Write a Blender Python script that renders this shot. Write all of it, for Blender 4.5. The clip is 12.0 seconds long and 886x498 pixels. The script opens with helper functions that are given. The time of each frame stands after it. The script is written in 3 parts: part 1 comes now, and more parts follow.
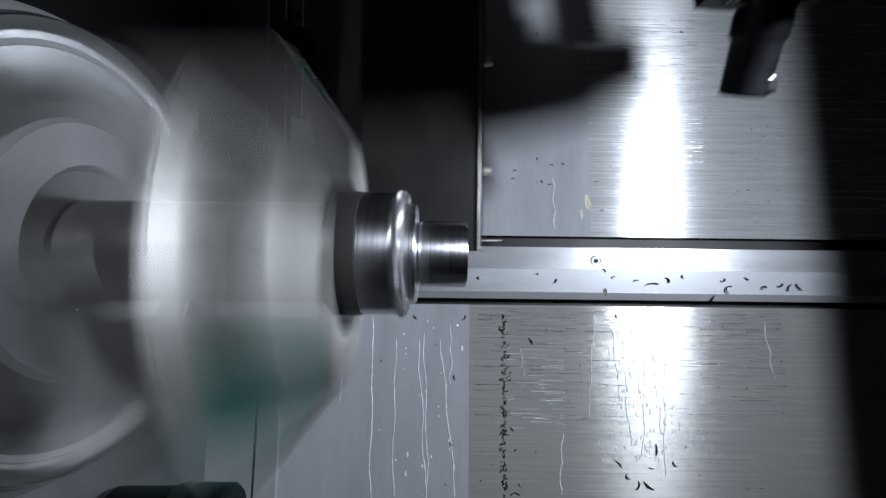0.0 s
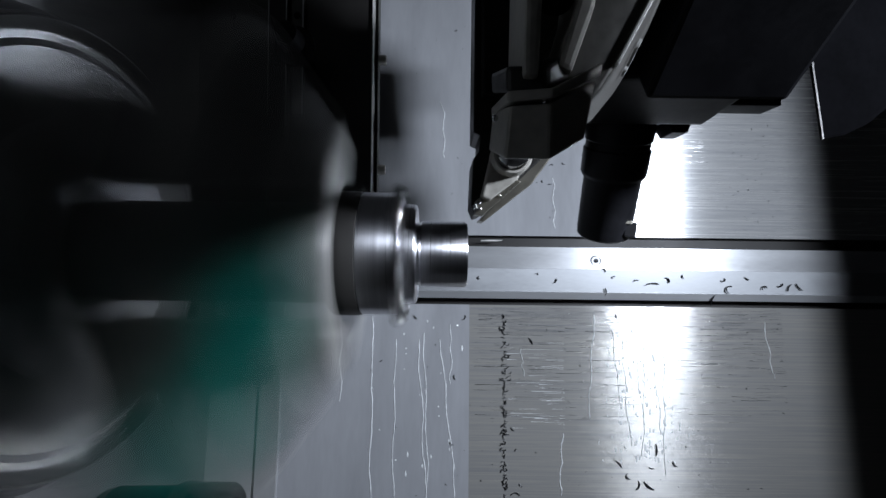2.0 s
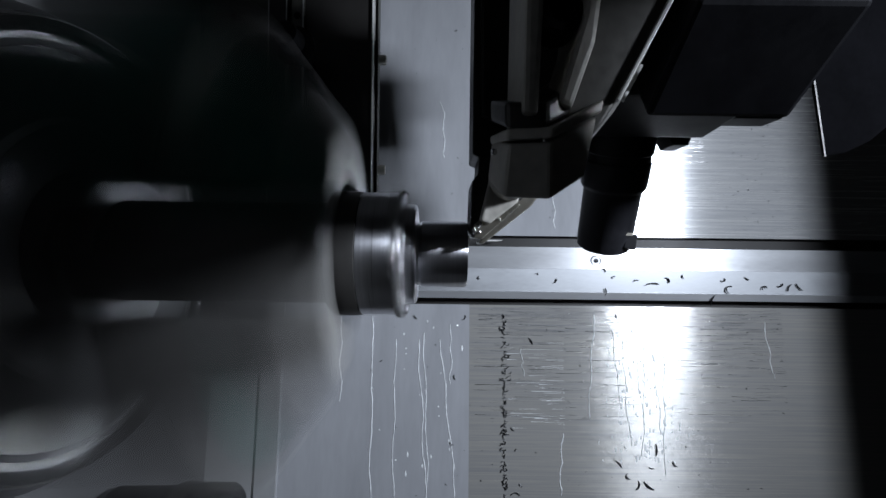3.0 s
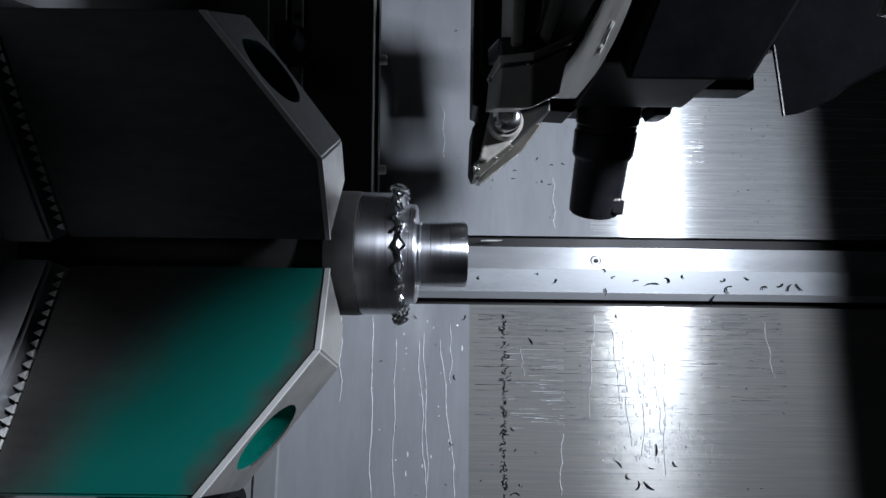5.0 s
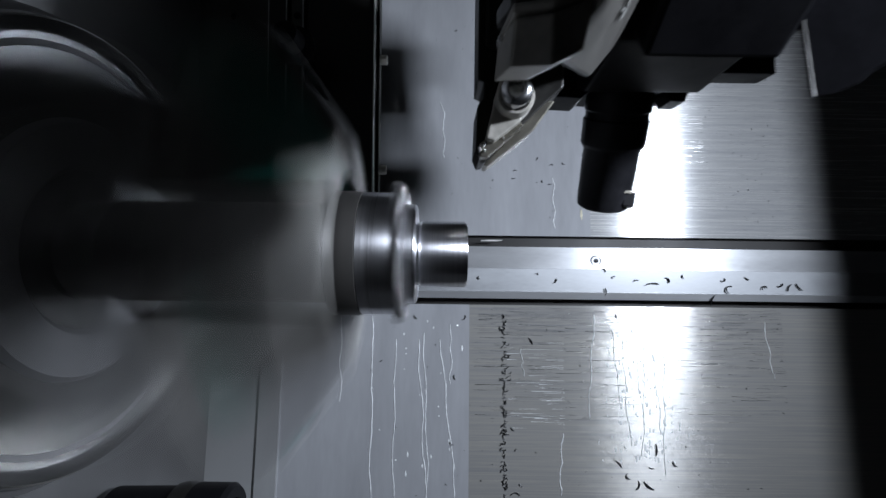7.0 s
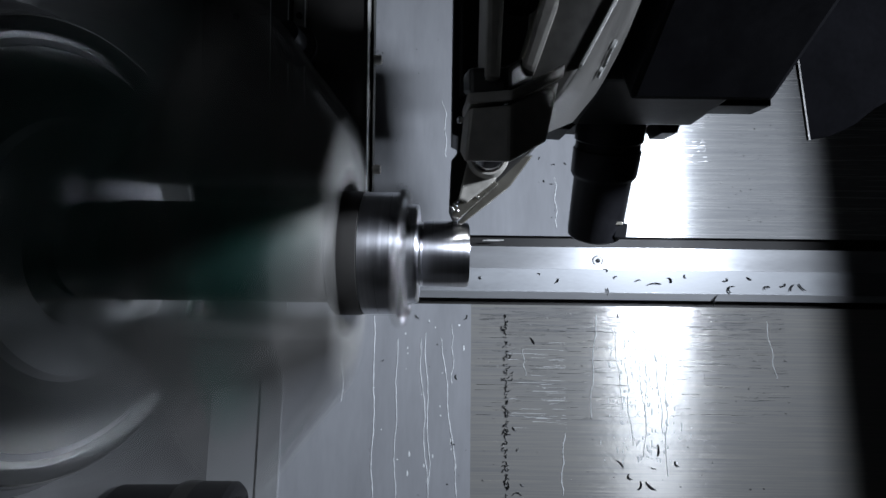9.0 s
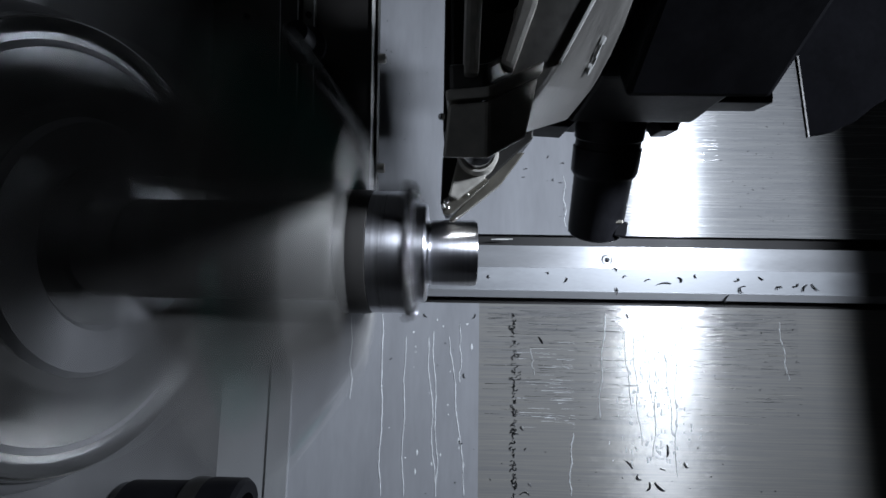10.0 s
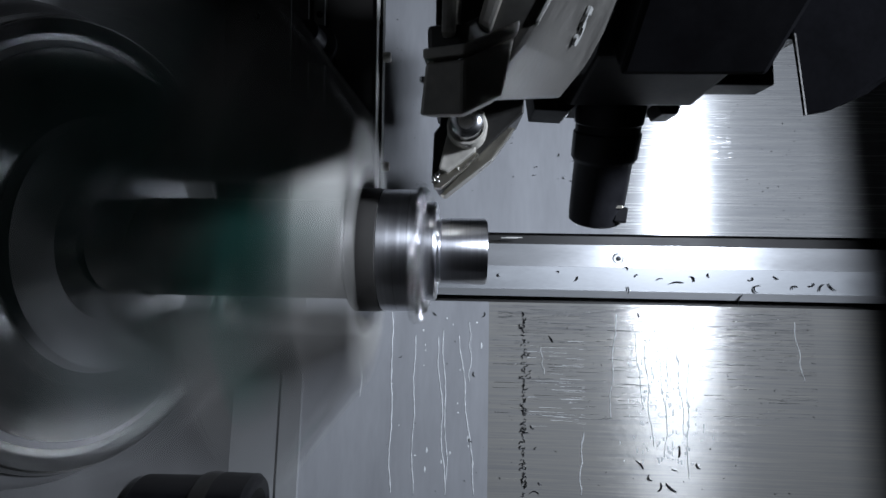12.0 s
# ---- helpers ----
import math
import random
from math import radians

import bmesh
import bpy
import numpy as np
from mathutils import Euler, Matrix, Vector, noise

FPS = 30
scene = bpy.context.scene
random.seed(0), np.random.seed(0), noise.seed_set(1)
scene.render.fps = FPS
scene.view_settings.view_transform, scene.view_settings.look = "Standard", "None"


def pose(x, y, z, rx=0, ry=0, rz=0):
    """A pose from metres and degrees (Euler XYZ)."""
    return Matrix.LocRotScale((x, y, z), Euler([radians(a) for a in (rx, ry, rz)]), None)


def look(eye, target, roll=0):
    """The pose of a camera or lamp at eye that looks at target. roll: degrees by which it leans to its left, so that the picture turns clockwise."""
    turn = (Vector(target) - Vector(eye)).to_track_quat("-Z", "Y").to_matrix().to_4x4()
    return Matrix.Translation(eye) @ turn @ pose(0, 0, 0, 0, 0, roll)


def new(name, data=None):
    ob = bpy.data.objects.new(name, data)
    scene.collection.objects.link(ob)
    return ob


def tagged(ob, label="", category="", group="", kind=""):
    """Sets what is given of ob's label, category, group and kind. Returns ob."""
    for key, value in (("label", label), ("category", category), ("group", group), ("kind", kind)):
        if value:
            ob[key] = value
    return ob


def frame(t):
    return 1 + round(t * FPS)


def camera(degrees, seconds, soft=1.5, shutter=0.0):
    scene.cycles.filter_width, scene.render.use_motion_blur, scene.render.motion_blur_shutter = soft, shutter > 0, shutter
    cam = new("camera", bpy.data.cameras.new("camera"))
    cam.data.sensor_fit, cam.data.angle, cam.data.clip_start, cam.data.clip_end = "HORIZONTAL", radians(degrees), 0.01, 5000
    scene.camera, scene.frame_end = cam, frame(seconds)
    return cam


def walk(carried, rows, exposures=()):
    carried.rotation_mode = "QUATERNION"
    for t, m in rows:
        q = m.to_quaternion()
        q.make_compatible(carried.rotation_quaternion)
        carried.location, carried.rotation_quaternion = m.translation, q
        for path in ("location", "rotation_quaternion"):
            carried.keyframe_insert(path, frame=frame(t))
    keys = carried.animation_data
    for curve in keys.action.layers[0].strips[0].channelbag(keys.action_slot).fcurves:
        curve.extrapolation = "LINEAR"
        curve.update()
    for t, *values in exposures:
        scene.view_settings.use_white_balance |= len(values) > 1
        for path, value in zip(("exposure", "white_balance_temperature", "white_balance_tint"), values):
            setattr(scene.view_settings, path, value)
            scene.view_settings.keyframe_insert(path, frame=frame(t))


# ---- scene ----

from math import cos, sin, pi, tan

H = 1.2            # height of the lens over the shop floor
ROLL = 0.7         # the phone leans a little
cam = camera(87.9, 12.0, soft=1.5, shutter=1.35)


def eye(yaw, pitch, roll):
    """The phone's pose after slipping by these degrees in its holder."""
    return pose(0, 0, H) @ pose(0, 0, 0, 0, -ROLL, 0) @ pose(0, 0, 0, 0, 0, yaw) @ pose(0, 0, 0, pitch) @ pose(0, 0, 0, 0, roll) @ pose(0, 0, 0, 90)


walk(cam, [(t, eye(*a)) for t, a in (
    (0.0, (0, 0, 0)), (4.0, (0, 0, 0)), (8.0, (0, 0, 0)), (8.5, (0.04, 0, 0)), (9.0, (0.217, -0.03, -0.03)), (9.5, (0.489, -0.095, -0.078)),
    (10.0, (1.246, -0.178, -0.159)), (10.5, (1.809, -0.316, -0.22)), (11.0, (2.169, -0.354, -0.225)),
    (11.5, (2.374, -0.381, -0.25)), (12.0, (2.476, -0.383, -0.25)))])

# ---- light: one work lamp inside the enclosure, high on the operator's side ----
scene.view_settings.exposure = 0.0
world = bpy.data.worlds.new("dark_shop")
world.use_nodes = True
world.node_tree.nodes["Background"].inputs[0].default_value = (0.5, 0.55, 0.6, 1)
world.node_tree.nodes["Background"].inputs[1].default_value = 0.003
scene.world = world
LAMP = (0.63, -0.12, H + 0.21)
lamp_data = bpy.data.lights.new("work_lamp_light", "AREA")
lamp_data.shape, lamp_data.size, lamp_data.size_y = "RECTANGLE", 0.05, 0.09
lamp_data.spread = radians(115)
lamp_data.energy, lamp_data.color = 5.4, (0.845, 0.93, 1.085)
lamp = new("work_lamp_light", lamp_data)
lamp.matrix_world = look(LAMP, (-0.05, 0.4, H + 0.01))


# ---- materials ----
def material(name, base, rough=0.5, metal=0.0, vary=0.25, scale=60.0, stretch=(1, 1, 1), bump=0.0, fine=400.0, rough_vary=0.12, aniso=0.0, tint=None, spec=0.5, along=(0, 0.122, 0.9925)):
    m = bpy.data.materials.new(name)
    m.use_nodes = True
    n, l = m.node_tree.nodes, m.node_tree.links
    b = n["Principled BSDF"]
    at = n.new("ShaderNodeTexCoord")
    mp = n.new("ShaderNodeMapping")
    mp.inputs["Scale"].default_value = stretch
    l.new(at.outputs["Object"], mp.inputs[0])
    big, small = n.new("ShaderNodeTexNoise"), n.new("ShaderNodeTexNoise")
    big.inputs["Scale"].default_value, small.inputs["Scale"].default_value = scale, fine
    big.inputs["Detail"].default_value, small.inputs["Detail"].default_value = 5, 3
    l.new(mp.outputs[0], big.inputs[0])
    l.new(mp.outputs[0], small.inputs[0])
    both = n.new("ShaderNodeMath")
    both.operation = "MULTIPLY_ADD"
    both.inputs[1].default_value = 0.4
    l.new(small.outputs[0], both.inputs[0])
    l.new(big.outputs[0], both.inputs[2])
    ramp = n.new("ShaderNodeMapRange")
    ramp.inputs["From Min"].default_value, ramp.inputs["From Max"].default_value = 0.35, 1.05
    l.new(both.outputs[0], ramp.inputs[0])
    mix = n.new("ShaderNodeMix")
    mix.data_type = "RGBA"
    low = [c * (1 - vary) for c in base]
    high = [min(1, c * (1 + vary)) for c in (tint or base)]
    mix.inputs[6].default_value, mix.inputs[7].default_value = (*low, 1), (*high, 1)
    l.new(ramp.outputs[0], mix.inputs[0])
    l.new(mix.outputs[2], b.inputs["Base Color"])
    rr = n.new("ShaderNodeMapRange")
    rr.inputs["To Min"].default_value, rr.inputs["To Max"].default_value = max(0.02, rough - rough_vary), min(1, rough + rough_vary)
    l.new(both.outputs[0], rr.inputs[0])
    l.new(rr.outputs[0], b.inputs["Roughness"])
    b.inputs["Metallic"].default_value, b.inputs["Specular IOR Level"].default_value = metal, spec
    if aniso:
        b.inputs["Anisotropic"].default_value = aniso
        way = n.new("ShaderNodeCombineXYZ")
        way.inputs[0].default_value, way.inputs[1].default_value, way.inputs[2].default_value = along
        l.new(way.outputs[0], b.inputs["Tangent"])
    if bump:
        bp = n.new("ShaderNodeBump")
        bp.inputs["Strength"].default_value, bp.inputs["Distance"].default_value = bump, 0.0005
        l.new(small.outputs[0], bp.inputs["Height"])
        l.new(bp.outputs[0], b.inputs["Normal"])
    return m


SHEET = material("brushed_stainless", (0.50, 0.51, 0.53), 0.235, 0.58, 0.2, 7, (1, 1, 80), 0.13, 40, 0.04, 1.0, (0.54, 0.52, 0.46))
SCUFFED = material("scuffed_stainless", (0.54, 0.55, 0.57), 0.245, 0.48, 0.2, 9, (1, 1, 60), 0.06, 40, 0.05, 0.98, (0.56, 0.56, 0.54))
FILM = material("smooth_stainless", (0.53, 0.54, 0.56), 0.215, 0.45, 0.14, 10, (3, 3, 0.5), 0.012, 60, 0.04, 0.96)
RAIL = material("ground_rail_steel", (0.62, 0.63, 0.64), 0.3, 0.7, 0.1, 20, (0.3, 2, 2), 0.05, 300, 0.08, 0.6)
# Darker copy of the rail steel: grey stain plus the tilted face's shade.
RAIL_GREY = material("stained_shaded_rail_steel", (0.33, 0.34, 0.35), 0.42, 0.6, 0.15, 16, (0.6, 2, 2), 0.06, 200)
DARKSHEET = material("near_black_sheet", (0.013, 0.012, 0.011), 0.45, 0.1, 0.3, 15, bump=0.1, spec=0.35)
OLIVE = material("dirty_olive_cover", (0.04, 0.04, 0.033), 0.45, 0.1, 0.35, 9, (3, 3, 0.4), 0.1)
JAW = material("ground_jaw_steel", (0.125, 0.122, 0.117), 0.44, 0.5, 0.4, 50, (0.3, 1, 1), 0.12, spec=0.2)
# Lightened so that the jaw edges carry their lamp glint in the colour.
RIM = material("bare_edge_steel", (0.66, 0.65, 0.62), 0.3, 0.4, 0.25, 60, bump=0.1)
# Lighter copy of the jaw steel, with the lamplight of the front faces in it.
LIT_FACET = material("lit_facet_steel", (0.34, 0.335, 0.315), 0.38, 0.8, 0.3, 60, bump=0.1)
BODY = material("chuck_body_steel", (0.40, 0.40, 0.405), 0.34, 0.8, 0.25, 30, bump=0.05)
TURNED = material("turned_steel", (0.6, 0.6, 0.625), 0.28, 1.0, 0.12, 30, (60, 1, 1), 0.03, 30, 0.06, 0.85, along=(1, 0, 0))
POLISHED = material("polished_rim_steel", (0.42, 0.42, 0.41), 0.17, 1.0, 0.1, 40)
RAW = material("rough_bar_steel", (0.09, 0.086, 0.082), 0.42, 0.8, 0.3, 80, bump=0.2)
BLACKED = material("blackened_tool_steel", (0.005, 0.005, 0.006), 0.45, 0.0, 0.4, 60, bump=0.03, spec=0.08)
CASTING = material("black_painted_casting", (0.0025, 0.0025, 0.003), 0.95, 0.0, 0.4, 60, bump=0.1, spec=0.005)
BARBLACK = material("oiled_black_bar", (0.012, 0.012, 0.014), 0.35, 0.2, 0.4, 60, bump=0.05, spec=0.3)
HOLDER = material("worn_tool_steel", (0.44, 0.42, 0.375), 0.38, 0.3, 0.45, 45, bump=0.2)
HOLDER_DARK = material("dark_tool_steel", (0.035, 0.034, 0.032), 0.3, 0.7, 0.4, 45, bump=0.2)
CARBIDE = material("carbide_insert", (0.34, 0.32, 0.27), 0.25, 0.9, 0.2, 90)
WING = material("dark_worn_tool_steel", (0.13, 0.125, 0.115), 0.38, 0.7, 0.45, 45, bump=0.12)
SCREW = material("bright_screw_steel", (0.6, 0.6, 0.61), 0.18, 1.0, 0.15, 90)
# Near-black, so that the unseen enclosure walls bounce little light.
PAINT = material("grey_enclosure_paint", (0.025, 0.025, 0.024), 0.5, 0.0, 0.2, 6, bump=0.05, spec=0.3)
HEAD = material("grey_headstock_sheet", (0.34, 0.345, 0.345), 0.4, 0.3, 0.15, 8, (3, 3, 0.5), 0.05)
COVER = material("dull_headstock_cover", (0.10, 0.10, 0.10), 0.45, 0.2, 0.2, 8, (3, 3, 0.5), 0.05)
SWARF = material("bright_swarf", (0.65, 0.65, 0.65), 0.18, 1.0, 0.25, 200)
CHIP = material("dark_chip", (0.02, 0.02, 0.022), 0.35, 0.5, 0.4, 300)
RUN = material("dried_coolant", (0.78, 0.8, 0.8), 0.25, 0.1, 0.2, 80)
STAIN = material("yellow_coolant_stain", (0.5, 0.47, 0.36), 0.4, 0.3, 0.2, 50)
SCRATCH = material("scratch_grey", (0.12, 0.12, 0.125), 0.4, 0.6, 0.3, 100)
WHITE_MARK = material("worn_white_mark", (0.22, 0.22, 0.21), 0.5, 0.1, 0.3, 200)


def tinted_jaw():
    """Jaw steel whose side has green dye and green reflection painted as one slanting, worn band."""
    m = material("green_tinted_jaw_steel", (0.075, 0.070, 0.064), 0.46, 0.5, 0.4, 50, (0.3, 1, 1), 0.12, spec=0.3)
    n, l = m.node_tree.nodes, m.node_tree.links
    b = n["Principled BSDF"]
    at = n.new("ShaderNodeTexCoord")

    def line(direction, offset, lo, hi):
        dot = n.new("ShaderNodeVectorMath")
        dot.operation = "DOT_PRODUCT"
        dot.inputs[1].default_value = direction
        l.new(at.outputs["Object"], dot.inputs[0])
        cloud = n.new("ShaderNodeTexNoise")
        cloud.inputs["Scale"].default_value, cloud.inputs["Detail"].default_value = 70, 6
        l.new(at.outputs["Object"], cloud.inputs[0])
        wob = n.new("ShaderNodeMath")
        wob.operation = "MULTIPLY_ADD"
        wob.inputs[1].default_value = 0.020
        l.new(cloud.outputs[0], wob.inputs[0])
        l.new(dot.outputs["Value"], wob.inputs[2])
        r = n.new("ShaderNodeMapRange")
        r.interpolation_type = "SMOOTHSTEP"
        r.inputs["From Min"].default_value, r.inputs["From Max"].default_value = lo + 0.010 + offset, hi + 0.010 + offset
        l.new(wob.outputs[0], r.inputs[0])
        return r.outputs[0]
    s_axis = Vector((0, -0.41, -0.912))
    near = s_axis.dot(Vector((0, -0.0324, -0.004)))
    # The left border is a shadow's edge, put into the green's mask.
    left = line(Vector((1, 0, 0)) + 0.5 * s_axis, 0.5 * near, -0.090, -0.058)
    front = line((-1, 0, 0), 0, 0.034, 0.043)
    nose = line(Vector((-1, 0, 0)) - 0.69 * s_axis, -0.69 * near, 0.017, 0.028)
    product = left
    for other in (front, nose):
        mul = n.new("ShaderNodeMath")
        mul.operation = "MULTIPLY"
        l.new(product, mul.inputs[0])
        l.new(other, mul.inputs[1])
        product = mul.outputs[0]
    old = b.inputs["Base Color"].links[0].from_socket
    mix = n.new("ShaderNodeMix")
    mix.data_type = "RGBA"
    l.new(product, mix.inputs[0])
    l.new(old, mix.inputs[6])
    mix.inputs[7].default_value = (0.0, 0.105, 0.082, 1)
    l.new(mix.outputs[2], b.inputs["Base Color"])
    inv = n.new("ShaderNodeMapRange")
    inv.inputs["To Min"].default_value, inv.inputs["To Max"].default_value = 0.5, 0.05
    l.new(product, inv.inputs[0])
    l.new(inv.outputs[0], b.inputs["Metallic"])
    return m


TINTED = tinted_jaw()
BORE_TINT = material("green_tinted_bore", (0.0, 0.1, 0.075), 0.25, 0.3, 0.4, 80)


# ---- mesh helpers ----
def part(name, bm, mat, parent=None, label="", smooth=False):
    me = bpy.data.meshes.new(name)
    bmesh.ops.recalc_face_normals(bm, faces=bm.faces)
    for f in bm.faces:
        f.smooth = smooth
    bm.to_mesh(me)
    bm.free()
    me.materials.append(mat)
    ob = new(name, me)
    if smooth:
        me.set_sharp_from_angle(angle=radians(35))
    if parent:
        ob.parent = parent
    if label:
        ob["label"] = label
    return ob


def box(bm, lo, hi, bevel=0.0):
    g = bmesh.ops.create_cube(bm, size=1)
    for v in g["verts"]:
        v.co = Vector([(a + b) / 2 + c * (b - a) for a, b, c in zip(lo, hi, v.co)])
    if bevel:
        bmesh.ops.bevel(bm, geom=list({e for v in g["verts"] for e in v.link_edges}), offset=bevel, segments=2, affect="EDGES", profile=0.6)
    return bm


def prism(bm, outline, lo, hi, axis="y", bevel=0.0, shift=(0, 0)):
    """An outline in the plane across the axis, drawn out from lo to hi; shift moves its far end."""
    def at(a, b, d):
        return {"y": (a, d, b), "x": (d, a, b), "z": (a, b, d)}[axis]
    one, two = [bm.verts.new(at(a, b, lo)) for a, b in outline], [bm.verts.new(at(a + shift[0], b + shift[1], hi)) for a, b in outline]
    faces = [bm.faces.new(one), bm.faces.new(two[::-1])]
    k = len(outline)
    for i in range(k):
        faces.append(bm.faces.new((one[i], two[i], two[(i + 1) % k], one[(i + 1) % k])))
    if bevel:
        bmesh.ops.recalc_face_normals(bm, faces=faces)
        bmesh.ops.bevel(bm, geom=list({e for f in faces for e in f.edges}), offset=bevel, segments=2, affect="EDGES", profile=0.6)
    return bm


def lathe(bm, profile, n=64, m=Matrix()):
    """A profile of (along, radius) turned about the x axis."""
    rings = []
    for x, r in profile:
        rings.append([bm.verts.new(m @ Vector((x, r * cos(2 * pi * i / n), r * sin(2 * pi * i / n)))) for i in range(n)])
    for a, b in zip(rings, rings[1:]):
        for i in range(n):
            bm.faces.new((a[i], a[(i + 1) % n], b[(i + 1) % n], b[i]))
    bm.faces.new(rings[0])
    bm.faces.new(rings[-1][::-1])
    return bm


def B():
    return bmesh.new()


# ---- the enclosure ----
WALL_Y, LEAN = 0.62, radians(7)


def wall_point(x, z, out=0.0):
    """A place on the leaning back wall, z over the lens; out: towards the operator."""
    return Vector((x, WALL_Y + z * tan(LEAN) - out, H + z))


def wall_slab(name, x0, x1, z0, z1, out, mat, thick=0.004, parent=None, label=""):
    bm = B()
    outline = [(WALL_Y + z0 * tan(LEAN) - out, H + z0), (WALL_Y + z0 * tan(LEAN) - out + thick, H + z0),
               (WALL_Y + z1 * tan(LEAN) - out + thick, H + z1), (WALL_Y + z1 * tan(LEAN) - out, H + z1)]
    prism(bm, outline, x0, x1, "x")
    return part(name, bm, mat, parent, label)


tagged(wall_slab("wall_upper", -0.30, 0.200, 0.019, 0.62, 0.0, FILM), "smooth stainless back sheet with chips and dried coolant", "wall", kind="structure")
tagged(wall_slab("wall_upper_scratched", 0.200, 1.0, 0.019, 0.62, 0.0, SCUFFED), "scratched brushed stainless back sheet", "wall", kind="structure")
tagged(wall_slab("wall_lower", -0.208, 0.036, -0.62, -0.0735, 0.0, FILM), "smooth stainless lower sheet with coolant runs", "wall", kind="structure")
tagged(wall_slab("wall_lower_brushed", 0.036, 1.0, -0.62, -0.0735, 0.0, SHEET), "brushed stainless lower sheet with scratches and stuck chips", "wall", kind="structure")
tagged(wall_slab("wall_lower_end", -0.30, -0.235, -0.62, -0.0735, 0.0, HEAD), "grey lower sheet beside the headstock", "wall", kind="structure")
tagged(wall_slab("trim", -0.235, -0.208, -0.62, -0.0735, 0.004, HEAD, 0.008), "narrow dull sheet edge beside the headstock cover", "trim", kind="structure")
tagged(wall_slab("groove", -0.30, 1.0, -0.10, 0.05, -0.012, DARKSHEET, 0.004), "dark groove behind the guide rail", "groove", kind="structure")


def rail_face(name, z0, out0, z1, out1, mat, label):
    """One long face of the guide rail, between two heights, each with its own stand-off."""
    y0, y1 = WALL_Y + z0 * tan(LEAN), WALL_Y + z1 * tan(LEAN)
    bm = prism(B(), [(y0 - out0, H + z0), (y1 - out1, H + z1), (y1 + 0.01, H + z1), (y0 + 0.01, H + z0)], -0.30, 1.0, "x")
    return tagged(part(name, bm, mat), label, "rail", kind="structure")


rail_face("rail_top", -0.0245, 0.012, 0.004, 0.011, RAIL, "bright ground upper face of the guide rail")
rail_face("rail_middle", -0.0545, 0.0105, -0.0246, 0.0125, RAIL_GREY, "stained grey lower face of the guide rail, shade painted in, with chips")
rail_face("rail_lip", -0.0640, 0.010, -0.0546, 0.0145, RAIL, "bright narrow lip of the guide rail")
bm = B(); box(bm, (-0.36, -0.5, H - 0.62), (-0.30, 0.80, H + 0.62))
tagged(part("wall_headstock", bm, COVER), "grey headstock cover sheet", "wall", kind="structure")
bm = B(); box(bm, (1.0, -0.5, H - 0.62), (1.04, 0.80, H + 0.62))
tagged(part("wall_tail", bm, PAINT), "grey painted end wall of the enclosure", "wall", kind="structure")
# Added out of view to keep the lamp off the back wall's right end.
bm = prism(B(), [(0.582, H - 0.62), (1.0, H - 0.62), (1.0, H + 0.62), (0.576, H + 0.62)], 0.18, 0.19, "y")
tagged(part("lamp_baffle", bm, PAINT), "unseen panel added to shade the right end of the back wall", "wall", kind="structure")
bm = B(); box(bm, (-0.36, -0.54, H - 0.62), (1.04, -0.5, H + 0.62))
tagged(part("wall_door", bm, PAINT), "grey sliding door of the enclosure", "wall", kind="structure")
bm = B(); box(bm, (-0.36, -0.54, H + 0.62), (1.04, 0.80, H + 0.66))
tagged(part("ceiling", bm, PAINT), "grey painted roof of the enclosure", "ceiling", kind="structure")
bm = B(); box(bm, (-0.36, -0.54, H - 0.66), (1.04, 0.80, H - 0.62))
tagged(part("floor", bm, PAINT), "grey chip tray", "floor", kind="structure")

# ---- chuck ----
AX_Y, AX_Z = 0.176, H - 0.002
spindle = pose(0, AX_Y, AX_Z)
chuck = new("chuck")
chuck.matrix_world = spindle


def carve(ob, cutters):
    """Takes the cutters' shapes away from a mesh."""
    for c in cutters:
        mod = ob.modifiers.new("cut", "BOOLEAN")
        mod.operation, mod.object, mod.solver = "DIFFERENCE", c, "EXACT"
    bpy.context.view_layer.update()
    me = bpy.data.meshes.new_from_object(ob.evaluated_get(bpy.context.evaluated_depsgraph_get()))
    ob.modifiers.clear()
    ob.data = me
    for c in cutters:
        bpy.data.objects.remove(c)
    return ob


bm = lathe(B(), [(-0.29, 0.06), (-0.24, 0.06), (-0.24, 0.083), (-0.237, 0.086), (-0.190, 0.086), (-0.188, 0.0845), (-0.184, 0.0845), (-0.182, 0.086), (-0.148, 0.086), (-0.143, 0.0854), (-0.139, 0.0835), (-0.1365, 0.0805), (-0.1355, 0.077),
                 (-0.1350, 0.072), (-0.1365, 0.070), (-0.1365, 0.050), (-0.133, 0.047), (-0.133, 0.032), (-0.136, 0.029), (-0.17, 0.027)], 128)
body = part("chuck_body", bm, BODY, chuck, smooth=True)
part("rim_ring", lathe(B(), [(-0.146, 0.0862), (-0.1432, 0.0860), (-0.1392, 0.0842), (-0.1363, 0.0809), (-0.1372, 0.0800)], 128), BODY, body, "smooth rim", True)
part("rim_lip", lathe(B(), [(-0.1352, 0.0757), (-0.1346, 0.0768), (-0.1336, 0.0782), (-0.1327, 0.0793), (-0.1316, 0.0804), (-0.1318, 0.0810), (-0.1345, 0.0818), (-0.1362, 0.0812)], 128), POLISHED, body, "polished inner flank of the rim", True)
JAW_W, FRONT = 0.029, -0.0355
P0, OUT, ACROSS = Vector((0, -0.0324, -0.004)), Vector((0, -0.41, -0.912)), Vector((0, 0.912, -0.41))


